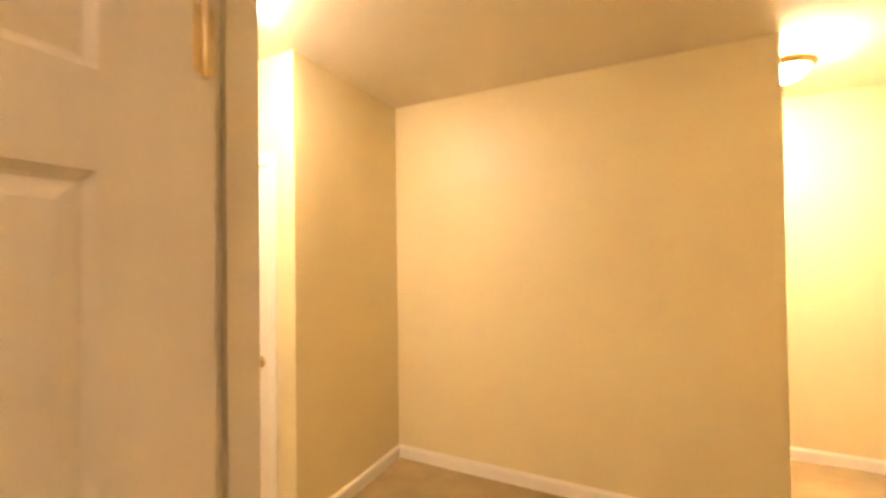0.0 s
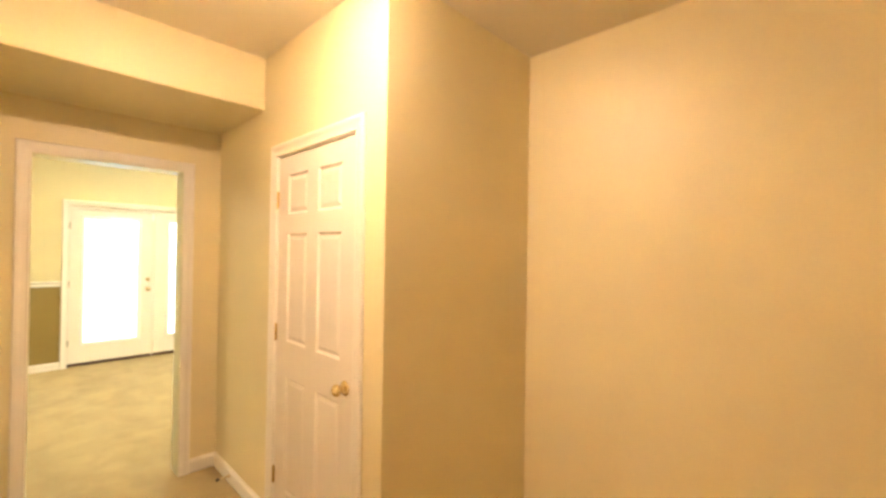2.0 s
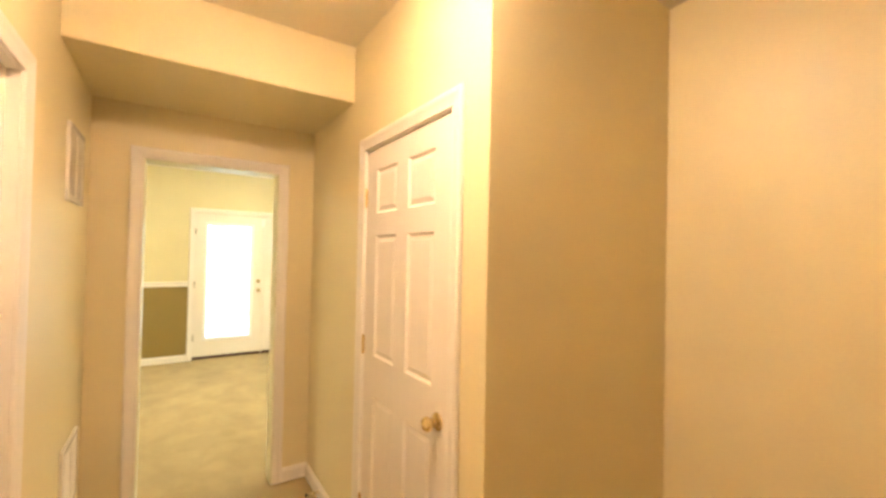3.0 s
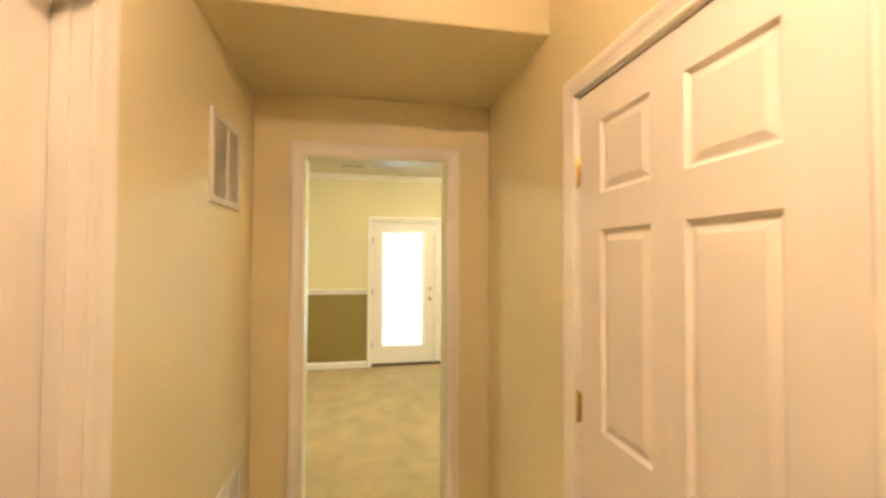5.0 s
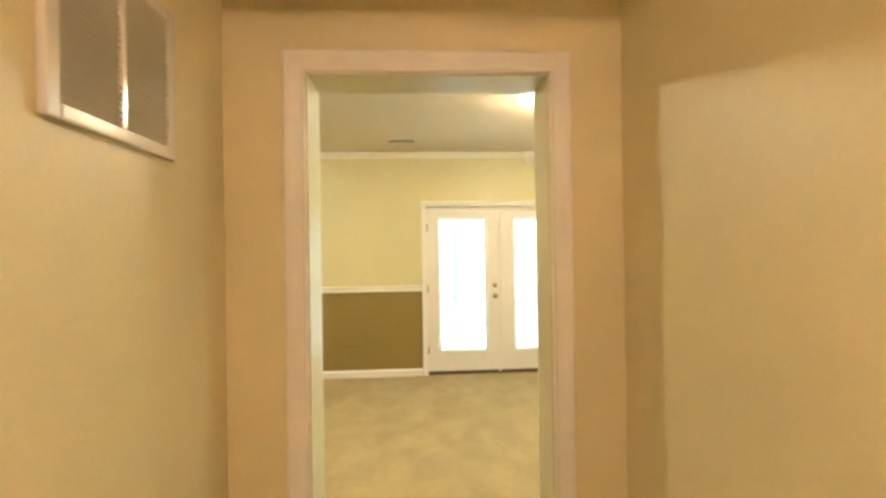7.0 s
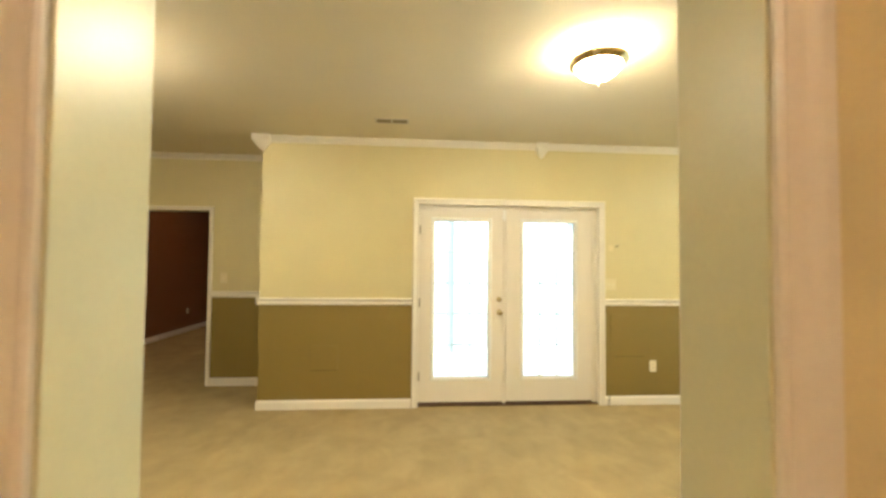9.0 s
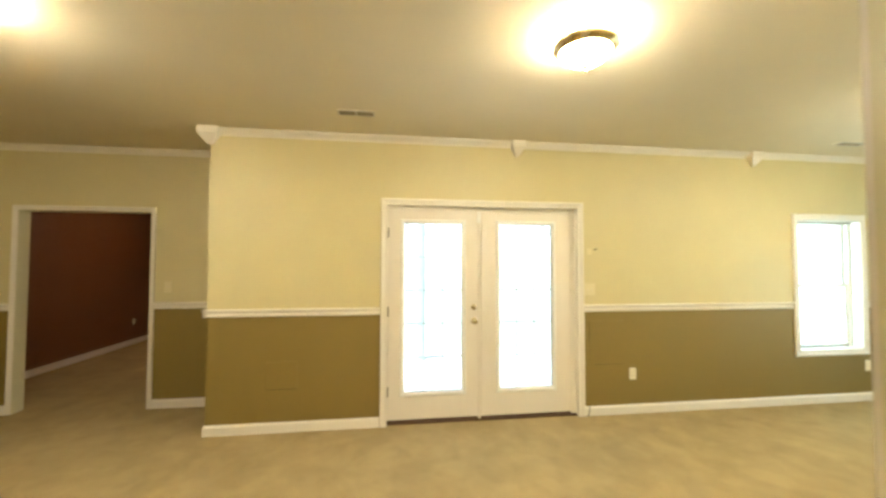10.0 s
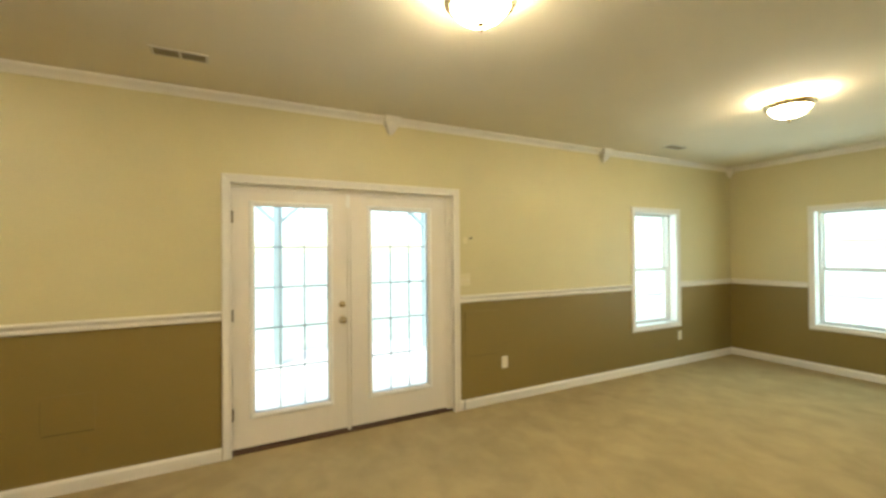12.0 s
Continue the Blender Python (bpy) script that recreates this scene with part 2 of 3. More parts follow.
def casing(name, axis, a, b, z0, z1, face, sign, closed=False, label="white painted moulded door casing", parent=None, width=1.0):
    """A mitred moulding round an opening a to b wide and up to z1; closed: round the sill as well."""
    bm = bmesh.new()
    loops = []
    for u, d in CASING:
        u *= width
        pts = [(a - u, z0 - (u if closed else 0)), (a - u, z1 + u), (b + u, z1 + u), (b + u, z0 - (u if closed else 0))]
        y = face + sign * d
        loops.append([bm.verts.new((p, y, z) if axis == "x" else (y, p, z)) for p, z in pts])
    n = len(loops)
    for i in range(n):
        p, q = loops[i], loops[(i + 1) % n]
        for k in range(4 if closed else 3):
            bm.faces.new((p[k], p[(k + 1) % 4], q[(k + 1) % 4], q[k]))
    if not closed:
        for k in (0, 3):
            bm.faces.new([lp[k] for lp in loops])
    bmesh.ops.recalc_face_normals(bm, faces=bm.faces)
    if parent is not None:
        return part(name, bm, M_trim, parent)
    return structure(name, bm, M_trim, label, "trim")


def jamb(name, axis, a, b, z1, d0, d1, label, stop=None, z0=0.0, mat=None):
    """The boards that line an opening whose clear width is a to b; stop: the depth range of the door stop."""
    bm = bmesh.new()
    t = 0.017

    def add(u0, u1, e0, e1, c0, c1):
        box(bm, u0, u1, e0, e1, c0, c1) if axis == "x" else box(bm, e0, e1, u0, u1, c0, c1)

    add(a - t, a, d0, d1, z0, z1)
    add(b, b + t, d0, d1, z0, z1)
    add(a - t, b + t, d0, d1, z1, z1 + t)
    if stop:
        add(a, a + 0.011, *stop, z0, z1)
        add(b - 0.011, b, *stop, z0, z1)
        add(a + 0.011, b - 0.011, *stop, z1 - 0.011, z1)
    return structure(name, bm, mat or M_trim, label, "door frame")


# ---- structure ----
H, HH = 2.71, 2.66                 # ceilings of the room and of the hall
FW, RW, NW = 3.78, 6.72, 0.14      # french-door wall, far side wall, doorway wall's room face
HL, HR, BIG = -0.430, 0.763, 1.79  # hall left wall, closet wall, niche back wall
LW, CX, RY = -5.2, -1.357, 4.60    # room's left end, outer corner, recess wall

structure("floor", boxed(LW - 0.2, RW + 0.2, -6.4, FW + 0.05, -0.12, 0.0), M_carpet, "beige cut-pile wall-to-wall carpet, faintly mottled", "floor")
structure("floor_recess", boxed(LW - 0.2, -1.2, FW + 0.05, 9.8, -0.12, 0.0), M_carpet, "beige cut-pile carpet running into the brown room", "floor")
structure("ceiling_room", boxed(LW - 0.2, RW + 0.2, 0.07, FW + 0.1, H, H + 0.12), M_ceil, "flat off-white painted ceiling", "ceiling")
structure("ceiling_recess", boxed(LW - 0.2, -1.2, FW + 0.1, 9.8, H, H + 0.12), M_ceil, "flat off-white painted ceiling over the recess", "ceiling")
structure("ceiling_hall", boxed(-3.0, 3.2, -6.4, 0.07, HH, HH + 0.17), M_ceil, "flat off-white painted hall ceiling", "ceiling")
bm = boxed(HL - 0.03, HR + 0.03, -0.745, 0.03, 2.355, HH + 0.03, bevel=0.008)
structure("ceiling_bulkhead", bm, M_hall, "dropped cream painted bulkhead across the end of the hall", "bulkhead")

wall("wall_doorway", "x", LW, RW + 0.2, 0.0, NW, 0, H, [M_hall, M_room, M_hall], [(-0.204, 0.547, 0, 2.062)], "drywall partition with a cased opening, cream on the hall side")
wall("wall_french_doors", "x", CX, RW + 0.2, FW, FW + 0.2, 0, H, [M_room, M_siding, M_room], [(0.196, 2.116, 0, 2.073), (4.640, 5.480, 0.562, 2.005)], "cream wall over olive-brown dado with french doors")
wall("wall_recess_side", "y", FW + 0.2, RY, CX, -1.2, 0, H, [M_room, M_siding, M_room], (), "short return wall in cream over olive brown")
wall("wall_recess", "x", LW, -1.2, RY, RY + 0.14, 0, H, [M_room, M_dark, M_room], [(-3.488, -2.228, 0, 2.058)], "cream over olive-brown wall with an opening to a brown room")
wall("wall_far_side", "y", NW, FW, RW, RW + 0.2, 0, H, [M_room, M_siding, M_room], [(1.36, 2.806, 0.562, 2.005)], "cream over olive-brown wall with a wide window")
wall("wall_left_end", "y", NW, RY, LW - 0.2, LW, 0, H, [M_room, M_room, M_room], (), "cream over olive-brown end wall")
wall("wall_brown_room", "y", RY + 0.14, 9.6, -4.60, -4.45, 0, H, [M_dark, M_dark, M_dark], (), "chocolate brown painted wall")
wall("wall_brown_room_back", "x", -4.60, -1.2, 9.6, 9.75, 0, H, [M_dark, M_dark, M_dark], (), "chocolate brown painted back wall")
wall("wall_brown_room_side", "y", RY + 0.14, 9.6, -1.35, -1.2, 0, H, [M_dark, M_siding, M_dark], (), "chocolate brown painted side wall")

wall("wall_hall_left", "y", -6.2, 0.0, HL - 0.10, HL, 0, HH, [M_hall, M_hall, M_hall], [(-3.877, -3.033, 0, 2.062), (-1.992, -1.197, 0, 2.062)], "cream painted hall wall with two doors")
wall("wall_closet", "y", -1.907, 0.0, HR, HR + 0.12, 0, HH, [M_hall, M_hall, M_hall], [(-1.725, -0.933, 0, 2.062)], "cream painted closet wall with a panel door")
wall("wall_niche_end", "x", HR + 0.12, BIG, -1.907, -1.787, 0, HH, [M_hall, M_hall, M_hall], (), "cream painted end wall of the niche")
wall("wall_niche_back", "y", -4.262, -1.787, BIG, BIG + 0.12, 0, HH, [M_hall, M_hall, M_hall], (), "cream painted long wall of the niche")
wall("wall_side_passage", "y", -6.2, -3.0, 2.96, 3.08, 0, HH, [M_hall, M_hall, M_hall], (), "cream painted wall of the side passage")
wall("wall_passage_end", "x", BIG + 0.12, 2.96, -3.12, -3.0, 0, HH, [M_hall, M_hall, M_hall], (), "cream painted end of the side passage")
wall("wall_hall_back", "x", HL - 0.10, 3.08, -6.32, -6.2, 0, HH, [M_hall, M_hall, M_hall], (), "cream painted wall at the back of the hall")
wall("wall_start_room_far", "x", -2.7, HL - 0.10, -2.62, -2.5, 0, HH, [M_hall, M_hall, M_hall], (), "cream painted side wall behind the open door")
wall("wall_start_room_near", "x", -2.7, HL - 0.10, -4.72, -4.6, 0, HH, [M_hall, M_hall, M_hall], (), "cream painted wall of the small room")
wall("wall_start_room_end", "y", -4.72, -2.5, -2.82, -2.7, 0, HH, [M_hall, M_hall, M_hall], (), "cream painted end wall of the small room")

# mouldings of the large room
for a, b in ((CX, 0.146), (2.165, RW)):
    run("baseboard", "x", a, b, FW, -1, BASE, M_trim, "white painted baseboard under the olive dado", "baseboard")
for a, b in ((CX - 0.028, 0.146), (2.165, 4.574), (5.546, RW)):
    run("chair_rail", "x", a, b, FW, -1, RAIL, M_trim, "white moulded chair rail", "chair rail")
run("crown_moulding", "x", CX, RW, FW, -1, CROWN, M_trim, "white crown moulding", "crown moulding")
run("baseboard", "y", NW, FW - 0.014, RW, -1, BASE, M_trim, "white painted baseboard on the window wall", "baseboard")
for a, b in ((NW, 1.294), (2.872, FW - 0.028)):
    run("chair_rail", "y", a, b, RW, -1, RAIL, M_trim, "white moulded chair rail beside the window", "chair rail")
run("crown_moulding", "y", NW, FW - 0.05, RW, -1, CROWN, M_trim, "white crown moulding on the window wall", "crown moulding")
for a, b in ((LW, -3.523), (-2.193, CX)):
    run("baseboard", "x", a, b, RY, -1, BASE, M_trim, "white painted baseboard in the recess", "baseboard")
    run("chair_rail", "x", a, b, RY, -1, RAIL, M_trim, "white moulded chair rail in the recess", "chair rail")
run("crown_moulding", "x", LW, CX, RY, -1, CROWN, M_trim, "white crown moulding in the recess", "crown moulding")
run("baseboard", "y", FW - 0.014, RY - 0.014, CX, -1, BASE, M_trim, "white painted baseboard on the return", "baseboard")
run("chair_rail", "y", FW - 0.028, RY - 0.028, CX, -1, RAIL, M_trim, "white moulded chair rail on the return", "chair rail")
run("crown_moulding", "y", FW - 0.05, RY - 0.05, CX, -1, CROWN, M_trim, "white crown moulding on the return", "crown moulding")
for a, b in ((LW, -0.257), (0.600, RW - 0.014)):
    run("baseboard", "x", a, b, NW, 1, BASE, M_trim, "white painted baseboard beside the opening", "baseboard")
    run("chair_rail", "x", a, b, NW, 1, RAIL, M_trim, "white moulded chair rail beside the opening", "chair rail")
run("crown_moulding", "x", LW, RW, NW, 1, CROWN, M_trim, "white crown moulding over the opening", "crown moulding")
run("baseboard", "y", RY + 0.14, 9.6, -4.45, 1, BASE, M_trim, "white baseboard against the brown wall", "baseboard")

# mouldings of the hall
for a, b in ((HL, -0.257), (0.600, HR)):
    run("baseboard", "x", a, b, 0.0, -1, BASE, M_trim, "white painted hall baseboard by the opening", "baseboard")
for a, b in ((-1.907, -1.778), (-0.881, -0.014)):
    run("baseboard", "y", a, b, HR, -1, BASE, M_trim, "white painted baseboard on the closet wall", "baseboard")
run("baseboard", "x", HR - 0.014, BIG - 0.014, -1.907, -1, BASE, M_trim, "white painted baseboard in the niche", "baseboard")
run("baseboard", "y", -4.276, -1.907, BIG, -1, BASE, M_trim, "white painted baseboard along the niche", "baseboard")
run("baseboard", "x", BIG, BIG + 0.12, -4.262, -1, BASE, M_trim, "white painted baseboard on the wall end", "baseboard")
run("baseboard", "y", -6.2, -3.12, 2.96, -1, BASE, M_trim, "white painted baseboard in the side passage", "baseboard")
for a, b in ((-6.2, -3.93), (-2.98, -2.055), (-1.14, -0.014)):
    run("baseboard", "y", a, b, HL, 1, BASE, M_trim, "white painted baseboard on the hall wall", "baseboard")

# openings
jamb("jamb_opening", "x", -0.187, 0.530, 2.045, -0.002, NW + 0.002, "glossy white lining of the cased opening, bounced light in its colour", mat=M_lining)
casing("casing_opening", "x", -0.192, 0.535, 0, 2.050, -0.002, -1)
casing("casing_opening", "x", -0.192, 0.535, 0, 2.050, NW + 0.002, 1)
jamb("jamb_recess", "x", -3.471, -2.245, 2.041, RY - 0.002, RY + 0.142, "glossy white lining of the opening to the brown room, bounced light in its colour", mat=M_lining)
casing("casing_recess", "x", -3.475, -2.241, 0, 2.045, RY - 0.002, -1, width=0.72)
casing("casing_french_doors", "x", 0.213, 2.099, 0, 2.056, FW - 0.002, -1, label="white painted moulded casing round the french doors")


# ---- doors ----
def panel_leaf(w, h, t, st):
    """A moulded six-panel leaf: hinge edge at u = 0, faces at -t/2 and t/2."""
    mid = 0.105
    cols = [0, st, (w - mid) / 2, (w + mid) / 2, w - st, w]
    rows = [0, 0.235, 0.845, 1.035, 1.610, 1.715, 1.925, h]
    bm = bmesh.new()
    for side in (-1, 1):
        grid = [[bm.verts.new((u, side * t / 2, z)) for u in cols] for z in rows]
        panels = []
        for j in range(len(rows) - 1):
            for i in range(len(cols) - 1):
                q = (grid[j][i], grid[j][i + 1], grid[j + 1][i + 1], grid[j + 1][i])
                f = bm.faces.new(q if side < 0 else q[::-1])
                if i in (1, 3) and j in (1, 3, 5):
                    panels.append(f)
        bm.normal_update()
        bmesh.ops.inset_individual(bm, faces=panels, thickness=0.012, depth=-0.009)
        bmesh.ops.inset_individual(bm, faces=panels, thickness=0.006, depth=-0.001)
        bmesh.ops.inset_individual(bm, faces=panels, thickness=0.028, depth=0.007)
    for u in (0, w):
        bm.faces.new([bm.verts.new((u, s * t / 2, z)) for s, z in ((-1, 0), (1, 0), (1, h), (-1, h))])
    for z in (0, h):
        bm.faces.new([bm.verts.new((u, s * t / 2, z)) for u, s in ((0, -1), (w, -1), (w, 1), (0, 1))])
    bmesh.ops.remove_doubles(bm, verts=bm.verts, dist=1e-5)
    bmesh.ops.recalc_face_normals(bm, faces=bm.faces)
    return bm


def knob(parent, m, mat, label):
    """A round knob on its neck, standing out along local +z, with a rose under it."""
    ball = [(0, 0.008), (0.013, 0.009), (0.011, 0.014), (0.010, 0.020), (0.013, 0.027), (0.023, 0.033), (0.0275, 0.043), (0.0265, 0.052), (0.019, 0.060), (0.008, 0.063), (0, 0.063)]
    k = part("knob", lathe(bmesh.new(), ball, 28), mat, parent, label, m)
    part("rose", lathe(bmesh.new(), [(0, 0), (0.033, 0), (0.033, 0.004), (0.029, 0.008), (0.016, 0.011), (0, 0.011)], 28), mat, k)
    return k


def hinge_mesh():
    """A butt hinge: two leaves and a knuckle with its tips, along z."""
    bm = bmesh.new()
    lathe(bm, [(0, -0.050), (0.004, -0.049), (0.0046, -0.045), (0.005, -0.044), (0.005, 0.044), (0.0046, 0.045), (0.004, 0.049), (0, 0.050)], 12)
    box(bm, -0.013, 0.013, 0.003, 0.0055, -0.044, 0.044)
    return bm


def panel_door(name, label, w, at, knob_u, hinge_sides, group="panel doors", stile=0.115, hinge_mat=None):
    d = empty(name, label, "door", at, group)
    leaf = part("leaf", panel_leaf(w, 2.027, 0.035, stile), M_door, d)
    leaf.location.z = 0.012
    if knob_u is not None:
        for s in (-1, 1):
            knob(d, pose(knob_u, s * 0.0175, 0.935, 90 if s < 0 else -90, 0, 0), M_brass, "polished brass knob")
        part("latch_plate", boxed(w - 0.001, w + 0.0015, -0.0125, 0.0125, 0.905, 0.965), M_brass, d, "brass latch plate")
    for z in (0.30, 1.083, 1.81):
        h = part("hinge", hinge_mesh(), hinge_mat or M_brass, d, "brass butt hinge")
        h.matrix_basis = pose(hinge_sides[0], hinge_sides[1], z, 0, 0, 180 if hinge_sides[1] > 0 else 0)
    return d


# closet door: closed, hinged towards the bulkhead, opens into the hall
jamb("jamb_closet", "y", -1.708, -0.950, 2.045, HR - 0.002, HR + 0.122, "white painted closet door frame", (HR + 0.042, HR + 0.075))
casing("casing_closet", "y", -1.713, -0.945, 0, 2.050, HR - 0.002, -1, label="white painted moulded casing round the closet door")
panel_door("closet_door", "closed white six-panel door with brass knob in the hall", 0.752, pose(HR + 0.0195, -0.953, 0, 0, 0, -90), 0.690, (-0.001, -0.024))

# hall door: closed, set back in its frame
jamb("jamb_hall_door", "y", -1.975, -1.214, 2.045, HL - 0.102, HL + 0.002, "white painted hall door frame", (HL - 0.060, HL - 0.030))
casing("casing_hall_door", "y", -1.980, -1.209, 0, 2.050, HL + 0.002, 1)
panel_door("hall_door", "closed white six-panel door set back in its frame", 0.755, pose(HL - 0.080, -1.972, 0, 0, 0, 90), 0.690, (-0.001, 0.024))

# door of the small room: standing open into it
jamb("jamb_small_room", "y", -3.860, -3.056, 2.045, HL - 0.102, HL + 0.002, "white painted frame of the small room's door", (HL - 0.058, HL - 0.028))
casing("casing_small_room", "y", -3.865, -3.051, 0, 2.050, HL + 0.002, 1)
panel_door("open_door", "white six-panel door standing open into the small room", 0.803, pose(HL - 0.1035, -3.0875, 0, 0, 0, 180), 0.735, (0.014, 0.022), stile=0.128, hinge_mat=M_satin)


# ---- french doors ----
def french_leaf(parent, x0, x1, g0, g1):
    gz0, gz1, y0, y1 = 0.290, 1.890, FW + 0.046, FW + 0.091
    leaf = part("leaf", french_slab(x0, x1, g0, g1, gz0, gz1, y0, y1), M_door, parent, "white painted glazed door leaf")
    fr = bmesh.new()
    loops = []
    for u, d in ((0.040, 0.0), (0.040, 0.004), (0.034, 0.011), (0.022, 0.013), (0.008, 0.009), (0.0, 0.002), (0.0, -0.010)):
        loops.append([fr.verts.new((x, y0 - d, z)) for x, z in ((g0 - u, gz0 - u), (g1 + u, gz0 - u), (g1 + u, gz1 + u), (g0 - u, gz1 + u))])
    for p, q in zip(loops, loops[1:]):
        for k in range(4):
            fr.faces.new((p[k], p[(k + 1) % 4], q[(k + 1) % 4], q[k]))
    bmesh.ops.recalc_face_normals(fr, faces=fr.faces)
    part("glazing_frame", fr, M_vinyl, leaf, "raised white plastic glazing frame")
    pane = part("pane", boxed(g0, g1, y0 + 0.014, y0 + 0.018, gz0, gz1), M_glass, leaf, "clear glass pane")
    pane.visible_shadow = False
    for k in (1, 2):
        x = g0 + (g1 - g0) * k / 3
        part("grille_bar", boxed(x - 0.0045, x + 0.0045, y0 + 0.022, y0 + 0.028, gz0, gz1), M_bar, leaf)
    for k in (1, 2, 3, 4):
        z = gz0 + (gz1 - gz0) * k / 5
        part("grille_bar", boxed(g0, g1, y0 + 0.0285, y0 + 0.034, z - 0.0055, z + 0.0055), M_bar, leaf)
    part("door_sweep", boxed(x0 + 0.002, x1 - 0.002, y0 + 0.006, y0 + 0.04, 0.016, 0.036), M_thresh, leaf, "dark brown rubber sweep")
    return leaf


def french_slab(x0, x1, g0, g1, z0, z1, y0, y1):
    bm = bmesh.new()
    us, zs = (x0, g0, g1, x1), (0.036, z0, z1, 2.008)
    for y, flip in ((y0, False), (y1, True)):
        for i in range(3):
            for j in range(3):
                if (i, j) == (1, 1):
                    continue
                q = [bm.verts.new((us[a], y, zs[b])) for a, b in ((i, j), (i + 1, j), (i + 1, j + 1), (i, j + 1))]
                bm.faces.new(q[::-1] if flip else q)
    for a, b, c, d in ((x0, x1, 0.036, 2.008), (g0, g1, z0, z1)):
        pts = ((a, c), (b, c), (b, d), (a, d))
        for k in range(4):
            p, q = pts[k], pts[(k + 1) % 4]
            bm.faces.new([bm.verts.new((u, y, z)) for (u, z), y in ((p, y0), (q, y0), (q, y1), (p, y1))])
    bmesh.ops.remove_doubles(bm, verts=bm.verts, dist=1e-5)
    bmesh.ops.recalc_face_normals(bm, faces=bm.faces)
    return bm


fd = empty("french_doors", "pair of closed white glazed french doors with grilles", "french door", None)
left = french_leaf(fd, 0.220, 1.106, 0.375, 0.932)
right = french_leaf(fd, 1.124, 2.041, 1.310, 1.848)
frame_bm = bmesh.new()
box(frame_bm, 0.196, 0.213, FW - 0.002, FW + 0.198, 0, 2.073)
box(frame_bm, 2.099, 2.116, FW - 0.002, FW + 0.198, 0, 2.073)
box(frame_bm, 0.213, 2.099, FW - 0.002, FW + 0.198, 2.056, 2.073)
box(frame_bm, 2.045, 2.099, FW + 0.050, FW + 0.12, 0, 2.056)
box(frame_bm, 0.213, 2.045, FW + 0.060, FW + 0.12, 2.013, 2.056)
box(frame_bm, 0.213, 0.236, FW + 0.0925, FW + 0.12, 0.016, 2.013)
box(frame_bm, 2.020, 2.045, FW + 0.0925, FW + 0.12, 0.016, 2.013)
box(frame_bm, 1.094, 1.134, FW + 0.0925, FW + 0.104, 0.016, 2.013)
box(frame_bm, 0.236, 2.020, FW + 0.0925, FW + 0.12, 1.990, 2.013)
part("door_frame", frame_bm, M_trim, fd, "white painted door frame")
part("threshold", boxed(0.213, 2.099, FW + 0.02, FW + 0.19, 0.0, 0.016, bevel=0.004), M_thresh, fd, "dark bronze threshold")
part("astragal", boxed(1.090, 1.1165, FW + 0.034, FW + 0.0455, 0.018, 2.008, bevel=0.003), M_door, fd, "white painted astragal strip")
knob(fd, pose(1.052, FW + 0.046, 0.952, 90, 0, 0), M_nickel, "satin metal knob")
k = part("deadbolt", lathe(bmesh.new(), [(0, 0), (0.030, 0), (0.030, 0.006), (0.024, 0.013), (0.010, 0.014), (0.008, 0.028), (0, 0.029)], 24), M_nickel, left, "satin metal deadbolt")
k.matrix_basis = pose(1.048, FW + 0.046, 1.085, 90, 0, 0)
part("flush_bolt", boxed(1.082, 1.114, FW + 0.018, FW + 0.0335, 1.905, 2.015, bevel=0.003), M_vinyl, fd, "white slide bolt")
part("bolt_knob", boxed(1.072, 1.105, FW + 0.006, FW + 0.0175, 1.915, 1.945, bevel=0.003), M_vinyl, fd)
for z in (0.30, 1.05, 1.80):
    h = part("hinge", hinge_mesh(), M_hinge, left, "dull grey metal hinge")
    h.matrix_basis = pose(0.215, FW + 0.038, z)


